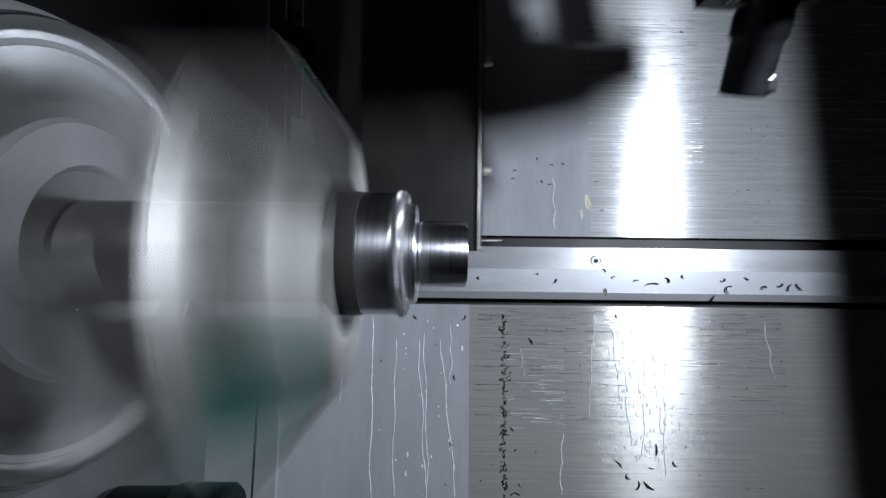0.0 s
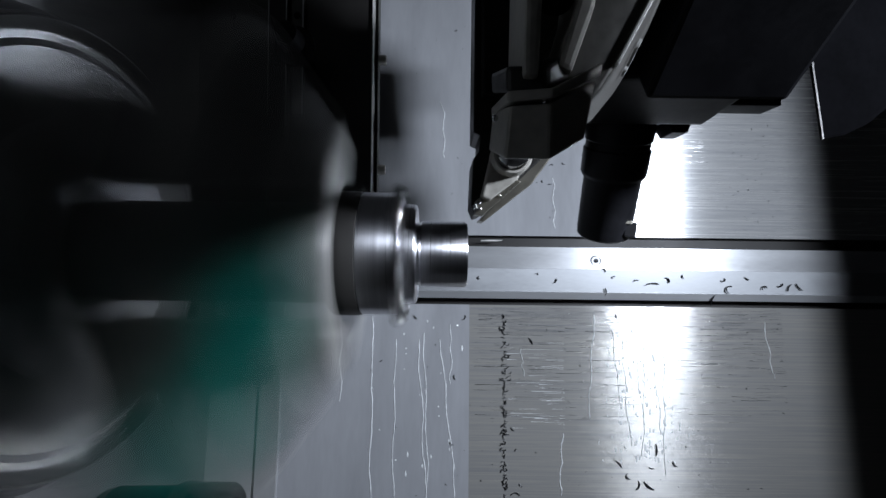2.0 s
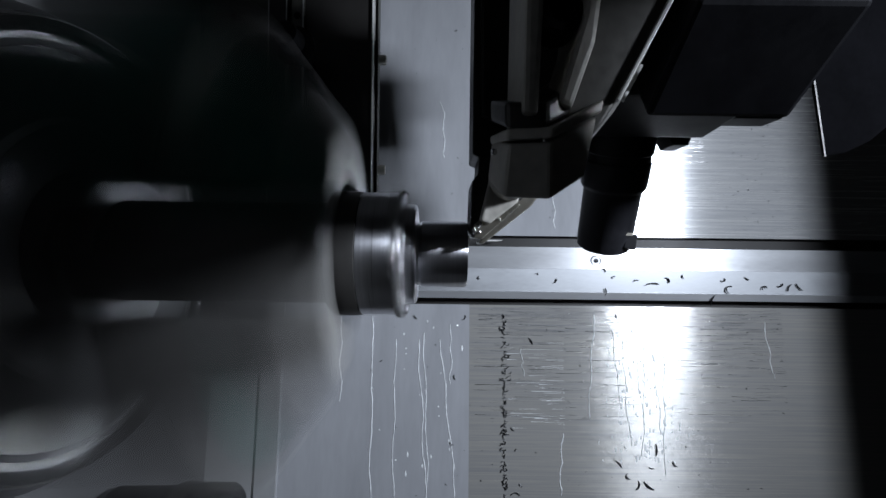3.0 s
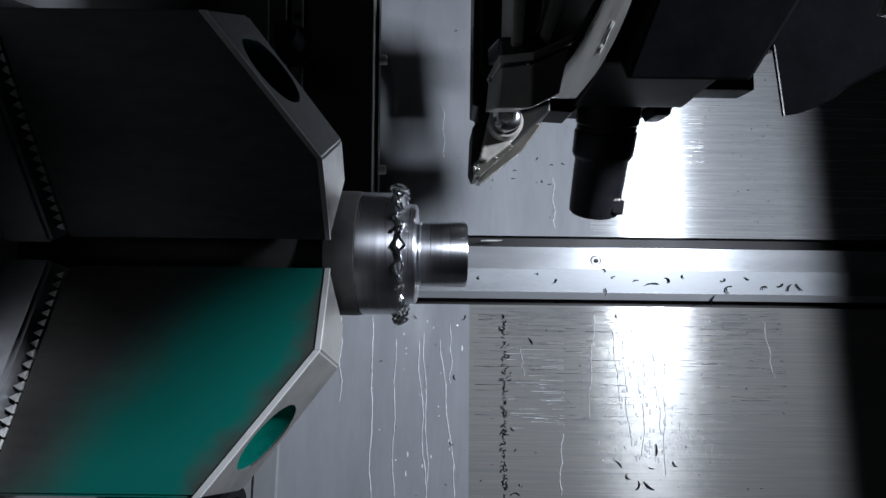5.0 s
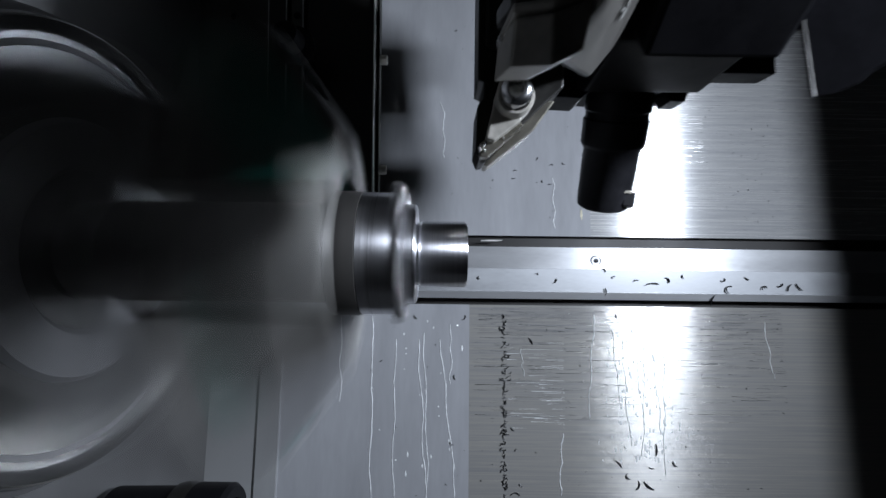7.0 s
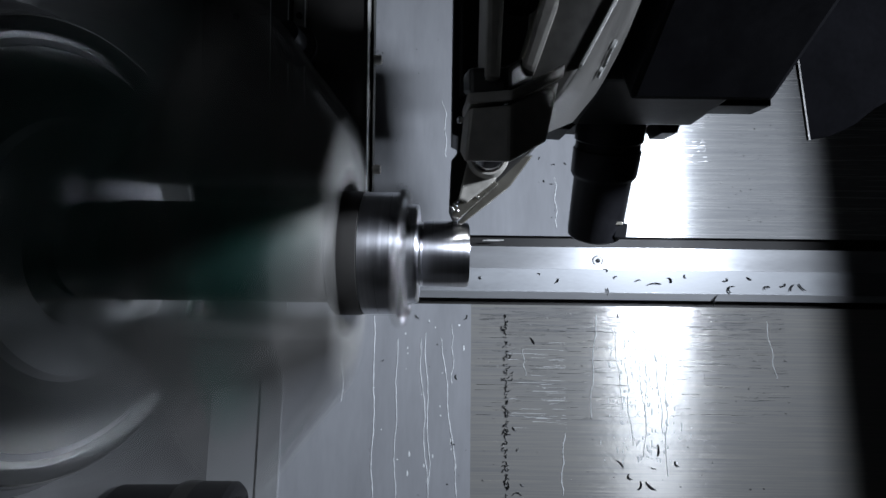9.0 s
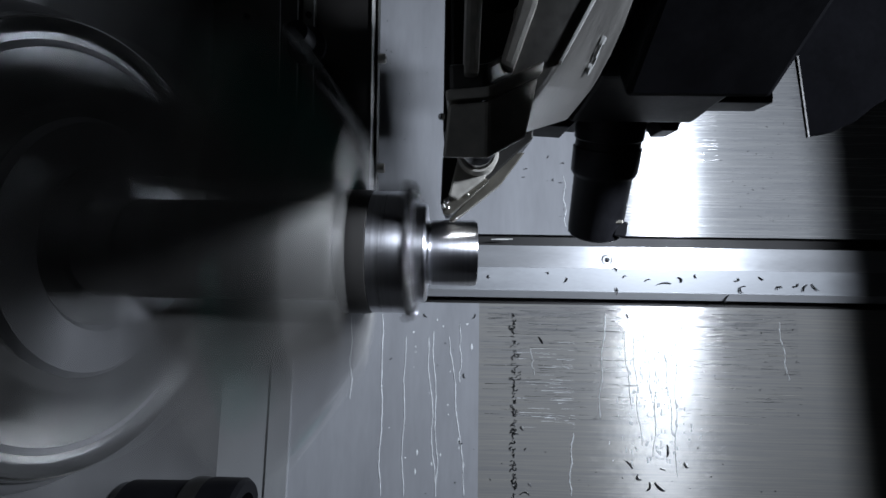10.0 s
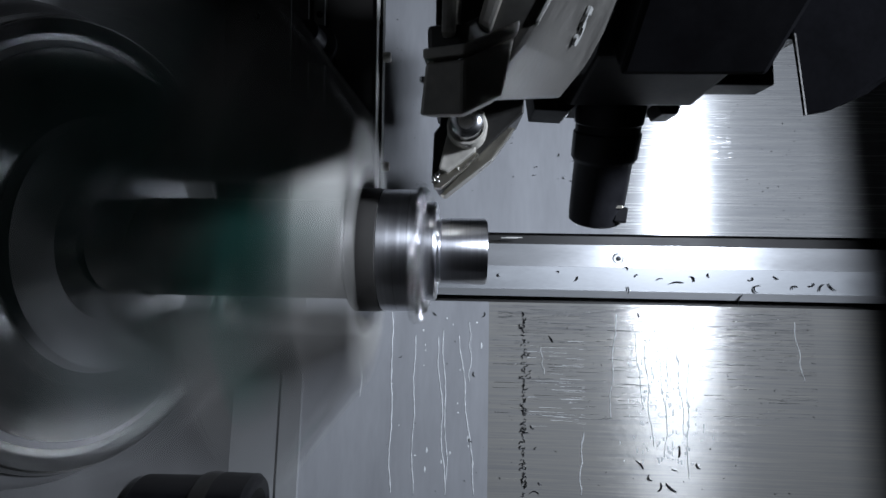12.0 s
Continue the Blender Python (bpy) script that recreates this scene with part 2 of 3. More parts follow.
def jaw_point(turn, x, s, w):
    """A place on a jaw: x along the spindle, s outwards, w across; a jaw of the other hand is mirrored."""
    p = P0 + OUT * s + ACROSS * w + Vector((x, 0, 0))
    if turn is None:
        return Vector((p.x, p.y, -p.z))
    return Matrix.Rotation(turn, 4, "X") @ p


def jaw_hull(turn, near, far, w0, w1, bevel):
    bm = B()
    a, b = [bm.verts.new(jaw_point(turn, x, s, w0)) for x, s in near], [bm.verts.new(jaw_point(turn, x, s, w1)) for x, s in far]
    k = len(a)
    fs = [bm.faces.new(a), bm.faces.new(b[::-1])] + [bm.faces.new((a[i], b[i], b[(i + 1) % k], a[(i + 1) % k])) for i in range(k)]
    bmesh.ops.recalc_face_normals(bm, faces=fs)
    if bevel:
        bmesh.ops.bevel(bm, geom=list(bm.edges), offset=bevel, segments=2, affect="EDGES")
    return bm


def jaw(turn, mat):
    """One top jaw with a slanted nose, a deep screw bore and a toothed foot, on its master jaw."""
    near = [(FRONT, 0), (FRONT, 0.0259), (-0.0618, 0.0640), (-0.117, 0.0640), (-0.117, 0)]
    far = [(FRONT, 0.0112), (FRONT, 0.0259), (-0.0618, 0.0640), (-0.117, 0.0640), (-0.117, 0.0112)]
    ob = part("jaw", jaw_hull(turn, near, far, 0, JAW_W, 0.0007), mat, chuck)
    s, w = 0.049, 0.0148
    ob.data.materials.append(LIT_FACET)
    x = FRONT - (s - 0.0259) * 0.69
    mid = jaw_point(turn, x, s, w)
    slope = (jaw_point(turn, x + 0.8232, s + 0.5677, w) - mid).normalized()
    m = Matrix.Translation(mid) @ slope.to_track_quat("X", "Z").to_matrix().to_4x4()
    carve(ob, [part("cutter", lathe(B(), [(-0.020, 0.0112), (0.03, 0.0112)], 40, m), mat, chuck)])
    # Faces turned along the spindle take the lighter steel, as if lit.
    for f in ob.data.polygons:
        f.material_index = 1 if f.normal.x > 0.5 and (f.center - m.translation).length > 0.0008 and abs((f.center - mid).dot(slope)) < 0.012 or f.normal.x > 0.95 and f.center.x > -0.04 else 0
    # The green that the bore reflects is painted on a thin tube.
    bm = lathe(B(), [(-0.0196, 0.0030), (-0.0196, 0.0111), (-0.0006, 0.0111), (-0.0006, 0.01085), (-0.0190, 0.01085), (-0.0190, 0.0032)], 40, m)
    part("bore_tint", bm, BORE_TINT, ob, "bore with painted green reflection", True)
    part("jaw_screw", lathe(B(), [(-0.019, 0.0075), (-0.0135, 0.0075), (-0.0128, 0.0068), (-0.0128, 0.0040), (-0.016, 0.0038)], 24, m), BLACKED, ob, smooth=True)
    # Thin pale strips paint the glint of the lamp on the jaw's edges.
    part("bare_edge", jaw_hull(turn, [(FRONT + 0.0003, 0.0005), (FRONT + 0.0003, 0.0258), (FRONT - 0.0012, 0.0258), (FRONT - 0.0012, 0.0005)], [(FRONT + 0.0003, 0.0005), (FRONT + 0.0003, 0.0258), (FRONT - 0.0012, 0.0258), (FRONT - 0.0012, 0.0005)], -0.0003, 0.0010, 0), RIM, ob, "bare worn edge with a painted lamp glint")
    n0, n1 = (FRONT + 0.0003, 0.0259), (-0.0615, 0.0640)
    part("bare_edge", jaw_hull(turn, [n0, n1, (n1[0] - 0.0018, n1[1]), (n0[0] - 0.0016, n0[1])], [n0, n1, (n1[0] - 0.0018, n1[1]), (n0[0] - 0.0016, n0[1])], -0.0003, 0.0010, 0), RIM, ob, "bare worn edge with a painted lamp glint")
    if turn == 0 or turn is None:
        for i in range(20):
            q = 0.004 + i * 0.003
            quad = [(-0.1168, q - 0.0012), (-0.1168, q + 0.0012), (-0.1192, q)]
            part("tooth", jaw_hull(turn, quad, quad, -0.0006, 0.006, 0), RIM, ob)
    base = [(-0.1193, 0.0), (-0.1193, 0.060), (-0.138, 0.060), (-0.138, 0.0)]
    part("master_jaw", jaw_hull(turn, base, base, -0.004, JAW_W + 0.004, 0.001), BODY, chuck)
    return ob


jaw(0, TINTED)
jaw(None, JAW)
jaw(2 * pi / 3, JAW)
for k in range(6):
    m = Matrix.Rotation(radians(30 + 60 * k), 4, "X") @ Matrix.Translation((-0.137, 0.060, 0))
    part("body_screw", lathe(B(), [(0, 0.0062), (0.0022, 0.0062), (0.0028, 0.0055), (0.0028, 0.003), (0.0006, 0.0028)], 20, m), BLACKED, chuck)

# ---- workpiece ----
work = new("workpiece")
work.matrix_world = spindle
part("raw_bar", lathe(B(), [(-0.0410, 0.0225), (-0.0400, 0.0236), (-0.0320, 0.0236), (-0.0300, 0.0233), (-0.0297, 0.0228)], 96), RAW, work, smooth=True)
part("bar_core", lathe(B(), [(-0.134, 0.0190), (-0.0410, 0.0190)], 64), RAW, work, smooth=True)
part("turned_body", lathe(B(), [(-0.0299, 0.0228), (-0.0295, 0.0232), (-0.0168, 0.0232), (-0.0152, 0.0224), (-0.0147, 0.0200)], 96), TURNED, work, smooth=True)
part("shoulder", lathe(B(), [(-0.0149, 0.0190), (-0.0104, 0.0188), (-0.0098, 0.0182), (-0.0096, 0.0130)], 96), TURNED, work, smooth=True)
part("stub", lathe(B(), [(-0.0098, 0.0122), (-0.0088, 0.0119), (-0.0080, 0.0126), (0.0080, 0.0126), (0.0090, 0.0119), (0.0091, 0.0040), (0.0085, 0.0035)], 96), TURNED, work, smooth=True)


def tube(bm, path, r, n=6):
    """A round wire along a path of places."""
    rings = []
    for i, p in enumerate(path):
        way = (path[min(i + 1, len(path) - 1)] - path[max(i - 1, 0)]).normalized()
        side = way.orthogonal().normalized()
        up = way.cross(side)
        rings.append([bm.verts.new(p + (side * cos(2 * pi * j / n) + up * sin(2 * pi * j / n)) * r) for j in range(n)])
    for a, b in zip(rings, rings[1:]):
        for j in range(n):
            bm.faces.new((a[j], a[(j + 1) % n], b[(j + 1) % n], b[j]))
    bm.faces.new(rings[0]), bm.faces.new(rings[-1][::-1])


rng = random.Random(5)
for x0, r0, wob, gauge, span in ((-0.0152, 0.0233, 0.0006, 0.0006, 350), (-0.0142, 0.0224, 0.0009, 0.0005, 300), (-0.0160, 0.0236, 0.0005, 0.0004, 250)):
    ring = []
    start = rng.uniform(0, 360)
    for i in range(110):
        a = radians(start + span * i / 110)
        r = r0 + wob * (0.6 * sin(i * 1.3) + rng.uniform(-0.4, 0.7))
        ring.append(Vector((x0 + 0.0009 * sin(i * 0.9) + rng.uniform(-0.0004, 0.0004), r * cos(a), r * sin(a))))
    bm = B()
    tube(bm, ring, gauge, 5)
    part("swarf_strand", bm, SWARF, work, "bright tangled cutting swarf", True)
for a0, reach in ((92, 0.0262), (255, 0.0265), (262, 0.0275)):
    bm = B()
    for q in range(3):
        curl = [Vector((-0.0155 + 0.0022 * sin(i * 0.8 + q) - 0.0007 * q, (0.0228 + (reach - 0.0228) * i / 16 + 0.0008 * cos(i)) * cos(radians(a0 + q * 4 + i * 0.9)), (0.0228 + (reach - 0.0228) * i / 16 + 0.0008 * cos(i)) * sin(radians(a0 + q * 4 + i * 0.9)))) for i in range(17)]
        tube(bm, curl, 0.0006, 5)
    part("swarf_curl", bm, SWARF, work, "bright tangled cutting swarf", True)

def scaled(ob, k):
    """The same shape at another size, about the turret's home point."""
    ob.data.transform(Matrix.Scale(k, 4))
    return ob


# ---- turret ----
DRUM = (0.2425, 0.170)
turret = new("tool_turret")
HOME = pose(0, 0, H)
turret.matrix_world = HOME
bm = B()
prism(bm, [(DRUM[0] + 0.103 * cos(radians(a)), DRUM[1] + 0.103 * sin(radians(a))) for a in range(-81, 279, 30)], 0.078, 0.145, "x", 0.002)
part("drum", bm, BLACKED, turret)
bm = lathe(B(), [(0.0745, 0.045), (0.0765, 0.052), (0.0785, 0.052)], 64, Matrix.Translation((0, *DRUM)))
part("drum_cap", bm, BLACKED, turret, smooth=True)
bm = B(); prism(bm, [(0.179, 0.0505), (0.1895, 0.0525), (0.201, 0.058), (0.2105, 0.066), (0.25, 0.087), (0.25, 0.140), (0.172, 0.140), (0.1727, 0.088)], 0.219, 0.30, "y", 0.0015, (0.075, 0.03))
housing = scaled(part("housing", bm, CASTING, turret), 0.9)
part("housing_edge", prism(B(), [(0.1608, 0.0455), (0.1615, 0.0455), (0.1563, 0.0792), (0.1556, 0.0792)], 0.1955, 0.1968, "y"), HOLDER_DARK, housing, "thin bare edge of the black casting")
bm = B(); prism(bm, [(0.088, 0.0787), (0.187, 0.0787), (0.1825, 0.15), (0.088, 0.15)], 0.255, 0.272, "y", 0.001)
part("tool_disc", bm, BLACKED, turret)
bm = B(); prism(bm, [(0.140, 0.0965), (0.190, 0.0965), (0.190, 0.138), (0.140, 0.138)], 0.240, 0.30, "y", 0.001, (0.03, 0.02))
part("neck", bm, BLACKED, turret)
# Unseen block and rod, added to cast a shadow on the upper sheet.
caster = part("shade_block", box(B(), (0.200, 0.303, 0.158), (0.230, 0.333, 0.245), 0.004), BLACKED, turret)
part("shade_rod", lathe(B(), [(0.228, 0.006), (0.262, 0.006), (0.264, 0.004)], 16, Matrix.Translation((0, 0.318, 0.215))), BLACKED, caster, smooth=True)
# empty and loaded stations round the drum, most of them unseen and added for their shade
for ang in range(-156, 145, 30):
    if ang in (-66, -96):
        continue
    turn = Matrix.Translation((0, *DRUM)) @ Matrix.Rotation(radians(ang), 4, "X")
    reach = 0.118
    bm = box(B(), (0.084, 0.090, -0.024), (0.143, reach, 0.024), 0.002)
    bmesh.ops.transform(bm, matrix=turn, verts=bm.verts)
    part("station_block", bm, BLACKED, turret)
    if ang in (-156, 144, 84, 24):
        # Boxes shaped to block the lamp from the upper left of the chuck.
        if ang == -156:
            bm = box(B(), (0.045, 0.212, -0.040), (0.140, 0.262, 0.040), 0.003)
            box(bm, (0.126, 0.112, -0.010), (0.140, 0.215, 0.010), 0.002)
            box(bm, (0.070, 0.140, -0.072), (0.144, 0.216, -0.012), 0.003)
            lip = box(B(), (0.080, 0.222, 0.036), (0.122, 0.2615, 0.060), 0.002)
            bmesh.ops.transform(lip, matrix=turn, verts=lip.verts)
            part("shade_lip", lip, HOLDER_DARK, turret)
        else:
            bm = box(B(), (0.045, 0.112, -0.024), (0.140, 0.165, 0.024), 0.003)
        bmesh.ops.transform(bm, matrix=turn, verts=bm.verts)
        part("unseen_holder", bm, HOLDER_DARK, turret)
        if ang == -156:
            continue
        bm = lathe(B(), [(0.0, 0.010), (0.05, 0.010), (0.056, 0.007)], 20, turn @ Matrix.Translation((0.070, 0.150, 0)) @ Matrix.Rotation(radians(90), 4, "Z"))
        part("unseen_tool", bm, BLACKED, turret, smooth=True)

# the turning tool
shank = part("tool_holder", prism(B(), [(0.0095, 0.0365), (0.0118, 0.0355), (0.0115, 0.030), (0.0095, 0.0275), (0.0090, 0.0115), (0.0105, 0.0080), (0.0125, 0.0085), (0.030, 0.0250), (0.040, 0.0345), (0.040, 0.13), (0.0095, 0.13)], 0.156, 0.178, "y", 0.0006), HOLDER_DARK, turret)
part("shank", prism(B(), [(0.0118, 0.0135), (0.0145, 0.0125), (0.0235, 0.0195), (0.0265, 0.032), (0.0165, 0.034)], 0.146, 0.1565, "y", 0.0006), HOLDER, shank)
part("insert", prism(B(), [(0.0100, 0.0080), (0.0125, 0.0078), (0.0250, 0.0190), (0.0215, 0.0215), (0.0100, 0.0125)], 0.150, 0.1555, "y", 0.0004), CARBIDE, shank, "bright carbide cutting insert")
part("shim", prism(B(), [(0.0118, 0.0066), (0.0135, 0.0062), (0.030, 0.0195), (0.0375, 0.0300), (0.0335, 0.0300)], 0.158, 0.170, "y", 0.0005), CARBIDE, shank)
part("insert_screw", lathe(B(), [(-0.006, 0.0048), (0.0035, 0.0050), (0.0048, 0.0040), (0.0053, 0.0028), (0.0053, 0.0019), (0.0035, 0.0018)], 32, Matrix.Translation((0.0205, 0.1405, 0.0265)) @ Matrix.Rotation(radians(-90), 4, "Z")), SCREW, shank, "bright round screw head", True)
part("screw_collar", lathe(B(), [(-0.009, 0.0064), (-0.001, 0.0064), (0.0002, 0.0058), (0.0002, 0.0051), (-0.003, 0.0051)], 32, Matrix.Translation((0.0208, 0.1415, 0.0262)) @ Matrix.Rotation(radians(-90), 4, "Z")), HOLDER, shank, smooth=True)
def block(front, push, bevel):
    """A block with a folded front; push: from its front to its back."""
    bm = B()
    one, two = [bm.verts.new(p) for p in front], [bm.verts.new(Vector(p) + Vector(push)) for p in front]
    a, b, c, d, e, f = one
    faces = [bm.faces.new((a, b, e, f)), bm.faces.new((b, c, d, e)), bm.faces.new(two[::-1])]
    for i in range(6):
        faces.append(bm.faces.new((one[i], two[i], two[(i + 1) % 6], one[(i + 1) % 6])))
    bmesh.ops.recalc_face_normals(bm, faces=faces)
    bmesh.ops.bevel(bm, geom=list(bm.edges), offset=bevel, segments=2, affect="EDGES", profile=0.6)
    return bm


nose = part("clamp_nose", block([(0.0122, 0.0886, 0.0245), (0.0196, 0.0862, 0.0244), (0.0296, 0.0906, 0.0305), (0.0273, 0.0906, 0.0188), (0.0196, 0.0862, 0.0138), (0.0112, 0.0886, 0.0143)], (0, 0.030, 0.008), 0.0006), HOLDER, turret)
part("ledge", block([(0.0116, 0.0880, 0.0272), (0.0197, 0.0853, 0.0270), (0.0306, 0.0898, 0.0336), (0.0303, 0.0898, 0.0312), (0.0197, 0.0853, 0.0250), (0.0117, 0.0880, 0.0251)], (0, 0.030, 0.006), 0.0005), HOLDER, nose)
part("wedge", block([(0.0120, 0.0930, 0.0340), (0.0196, 0.0900, 0.0330), (0.0298, 0.0960, 0.0410), (0.0296, 0.0960, 0.0350), (0.0196, 0.0900, 0.0280), (0.0122, 0.0930, 0.0285)], (0, 0.030, 0.010), 0.0010), HOLDER_DARK, nose)
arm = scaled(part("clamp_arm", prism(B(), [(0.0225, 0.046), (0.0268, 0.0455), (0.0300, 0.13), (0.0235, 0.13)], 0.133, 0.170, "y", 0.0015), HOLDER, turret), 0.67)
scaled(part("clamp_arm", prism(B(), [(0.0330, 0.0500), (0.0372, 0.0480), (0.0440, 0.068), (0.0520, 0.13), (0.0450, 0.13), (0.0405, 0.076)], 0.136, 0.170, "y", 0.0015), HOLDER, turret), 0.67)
part("tool_block", prism(B(), [(0.0300, 0.0440), (0.0400, 0.0455), (0.0405, 0.13), (0.0110, 0.13), (0.0120, 0.0480)], 0.152, 0.20, "y", 0.001), HOLDER_DARK, turret)
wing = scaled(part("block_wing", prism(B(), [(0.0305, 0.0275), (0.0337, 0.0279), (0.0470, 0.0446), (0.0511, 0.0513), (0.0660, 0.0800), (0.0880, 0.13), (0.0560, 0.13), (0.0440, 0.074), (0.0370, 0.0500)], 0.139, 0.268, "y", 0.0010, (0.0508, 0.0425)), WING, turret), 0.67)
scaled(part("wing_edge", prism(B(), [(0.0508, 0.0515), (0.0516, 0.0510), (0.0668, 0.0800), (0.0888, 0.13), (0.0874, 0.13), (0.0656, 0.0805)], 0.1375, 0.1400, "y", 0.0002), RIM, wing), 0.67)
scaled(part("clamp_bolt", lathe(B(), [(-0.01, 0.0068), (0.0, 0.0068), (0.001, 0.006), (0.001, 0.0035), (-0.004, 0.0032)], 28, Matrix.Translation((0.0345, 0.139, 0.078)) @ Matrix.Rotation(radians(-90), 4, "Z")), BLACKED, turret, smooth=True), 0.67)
for x, y, z in ((0.0205, 0.094, 0.0322), (0.0270, 0.094, 0.0322), (0.0106, 0.100, 0.0254), (0.0192, 0.0885, 0.0252)):
    bm = B()
    bmesh.ops.create_icosphere(bm, subdivisions=2, radius=0.0008, matrix=Matrix.Translation((x, y, z)))
    part("coolant_drop", bm, SCREW, turret, "bright coolant drop", True)
for k in range(9):
    bm = B()
    x, z = 0.0098 + 0.0022 * rng.random() + (0.008 if k > 6 else 0), 0.0078 + 0.006 * rng.random() + (0.006 if k > 6 else 0)
    bmesh.ops.create_icosphere(bm, subdivisions=1, radius=rng.uniform(0.0004, 0.0008), matrix=Matrix.Translation((x, 0.1495, z)))
    part("insert_chip", bm, SWARF, shank)

# the boring bar in the next station
BAR = Matrix.Translation((0.109, 0.315, 0.008)) @ Vector((0, -0.41, 0.912)).to_track_quat("X", "Z").to_matrix().to_4x4()
barhold = part("bar_holder", lathe(B(), [(0.0, 0.0160), (0.0012, 0.0172), (0.006, 0.0176), (0.0400, 0.0180), (0.0420, 0.0194), (0.0440, 0.0204), (0.0590, 0.0206), (0.0600, 0.0196), (0.0640, 0.0196), (0.0650, 0.0206), (0.08, 0.0206)], 48, BAR), BARBLACK, turret, smooth=True)
bm = box(B(), (-0.002, -0.003, -0.006), (0.006, 0.004, 0.004), 0.0008)
bmesh.ops.transform(bm, matrix=Matrix.Translation((0.119, 0.300, 0.012)) @ Matrix.Rotation(radians(8), 4, "Y"), verts=bm.verts)
part("bar_insert", bm, BLACKED, barhold)
bm = box(B(), (-0.0012, -0.001, -0.0008), (0.0045, 0.001, 0.0012), 0.0003)
bmesh.ops.transform(bm, matrix=Matrix.Translation((0.1165, 0.2955, 0.0150)), verts=bm.verts)
part("insert_edge", bm, CARBIDE, barhold)
bm = prism(B(), [(0.082, 0.0815), (0.0855, 0.0755), (0.128, 0.0735), (0.1445, 0.0765), (0.1475, 0.0800), (0.1475, 0.088), (0.082, 0.090)], 0.268, 0.31, "y", 0.0012)
flange = part("bar_flange", bm, BLACKED, turret)
part("flange_lug", prism(B(), [(0.1295, 0.0735), (0.1330, 0.0665), (0.1420, 0.0665), (0.1452, 0.0755)], 0.268, 0.285, "y", 0.0008), BLACKED, flange)
part("coolant_lug", prism(B(), [(0.058, 0.090), (0.061, 0.0700), (0.081, 0.0690), (0.086, 0.0740), (0.086, 0.095)], 0.272, 0.30, "y", 0.001), BLACKED, turret)

# the station number on the drum's end face
text = bpy.data.curves.new("station_number", "FONT")
text.body, text.size, text.extrude, text.offset = "5", 0.0145, 0.0004, 0.0003
number = new("station_number", text)
bpy.context.view_layer.update()
number_mesh = bpy.data.meshes.new_from_object(number.evaluated_get(bpy.context.evaluated_depsgraph_get()))
bpy.data.objects.remove(number)
number_mesh.materials.clear()
number_mesh.materials.append(WHITE_MARK)
number = new("station_number", number_mesh)
number.parent = turret
number.matrix_basis = Matrix(((0.35, 0.341, 0.872, 0.0503), (0.888, -0.413, -0.196, 0.1310), (0.293, 0.843, -0.449, 0.0470), (0, 0, 0, 1)))

# ---- carriage guard: a sheet coloured dark for its shade, which follows the carriage ----
guard = new("carriage_guard")
guard.matrix_world = HOME
# Widened to the left, as a dark stand-in for the shaded wall behind.
part("guard_sheet", box(B(), (-0.235, 0.5625, -0.002), (-0.0895, 0.585, 0.6), 0.001), DARKSHEET, guard)
part("guard_strip", box(B(), (-0.0893, 0.557, -0.002), (-0.0880, 0.580, 0.6), 0.0003), RIM, guard, "thin bright edge strip")
part("guard_strip", box(B(), (-0.0840, 0.570, 0.02), (-0.0832, 0.586, 0.6), 0.0002), OLIVE, guard)
part("guard_back", box(B(), (-0.0885, 0.5805, -0.002), (-0.0836, 0.586, 0.6), 0.0003), DARKSHEET, guard)
for z in (0.098, 0.235):
    part("guard_bolt", lathe(B(), [(0, 0.0060), (0.008, 0.0060), (0.0095, 0.0050), (0.0095, 0.0028), (0.006, 0.0026)], 20, Matrix.Translation((-0.0832, 0.574, z))), HOLDER, guard, smooth=True)

# ---- headstock side ----
def cover_strip(x0, x1, y, z0, z1, mat, label):
    ob = part("cover_strip", box(B(), (x0, y, H + z0), (x1, y + 0.02, H + z1), 0.0015), mat)
    part("strip_edge", box(B(), (x1 - 0.0012, y - 0.0012, H + z0), (x1 + 0.0004, y - 0.0002, H + z1), 0.0002), HEAD, ob, "thin worn edge of the strip")
    for k in range(3):
        m = Matrix.Translation(((x0 + x1) / 2, y, H + z0 + 0.12 + 0.14 * k)) @ Matrix.Rotation(radians(-90), 4, "Z")
        part("strip_screw", lathe(B(), [(-0.002, 0.0040), (0.0015, 0.0040), (0.0022, 0.0034), (0.0022, 0.0018), (0.0008, 0.0016)], 16, m), BLACKED, ob, smooth=True)
    return tagged(ob, label, "cover", "headstock cover strips")


cover_strip(-0.300, -0.215, 0.560, 0.02, 0.6, OLIVE, "dull olive headstock cover strip")
cover_strip(-0.212, -0.190, 0.550, 0.10, 0.6, DARKSHEET, "black oily headstock cover strip")
cover_strip(-0.187, -0.172, 0.556, 0.16, 0.6, OLIVE, "dull olive headstock cover strip")
knob = new("coolant_nozzle")
knob.matrix_world = pose(-0.168, 0.50, H + 0.225)
bm = lathe(B(), [(-0.02, 0.012), (0.004, 0.014), (0.012, 0.022), (0.018, 0.022), (0.022, 0.014), (0.03, 0.010)], 24, Matrix.Rotation(radians(90), 4, "Z"))
part("nozzle_body", bm, BLACKED, knob, smooth=True)
part("nozzle_pipe", lathe(B(), [(0, 0.008), (0.09, 0.008)], 16, Matrix.Rotation(radians(90), 4, "Z")), BLACKED, knob, smooth=True)
tagged(knob, "black wet coolant nozzle on the headstock cover", "nozzle")
boss = new("pipe_socket")
boss.matrix_world = pose(-0.285, 0.40, H - 0.243)
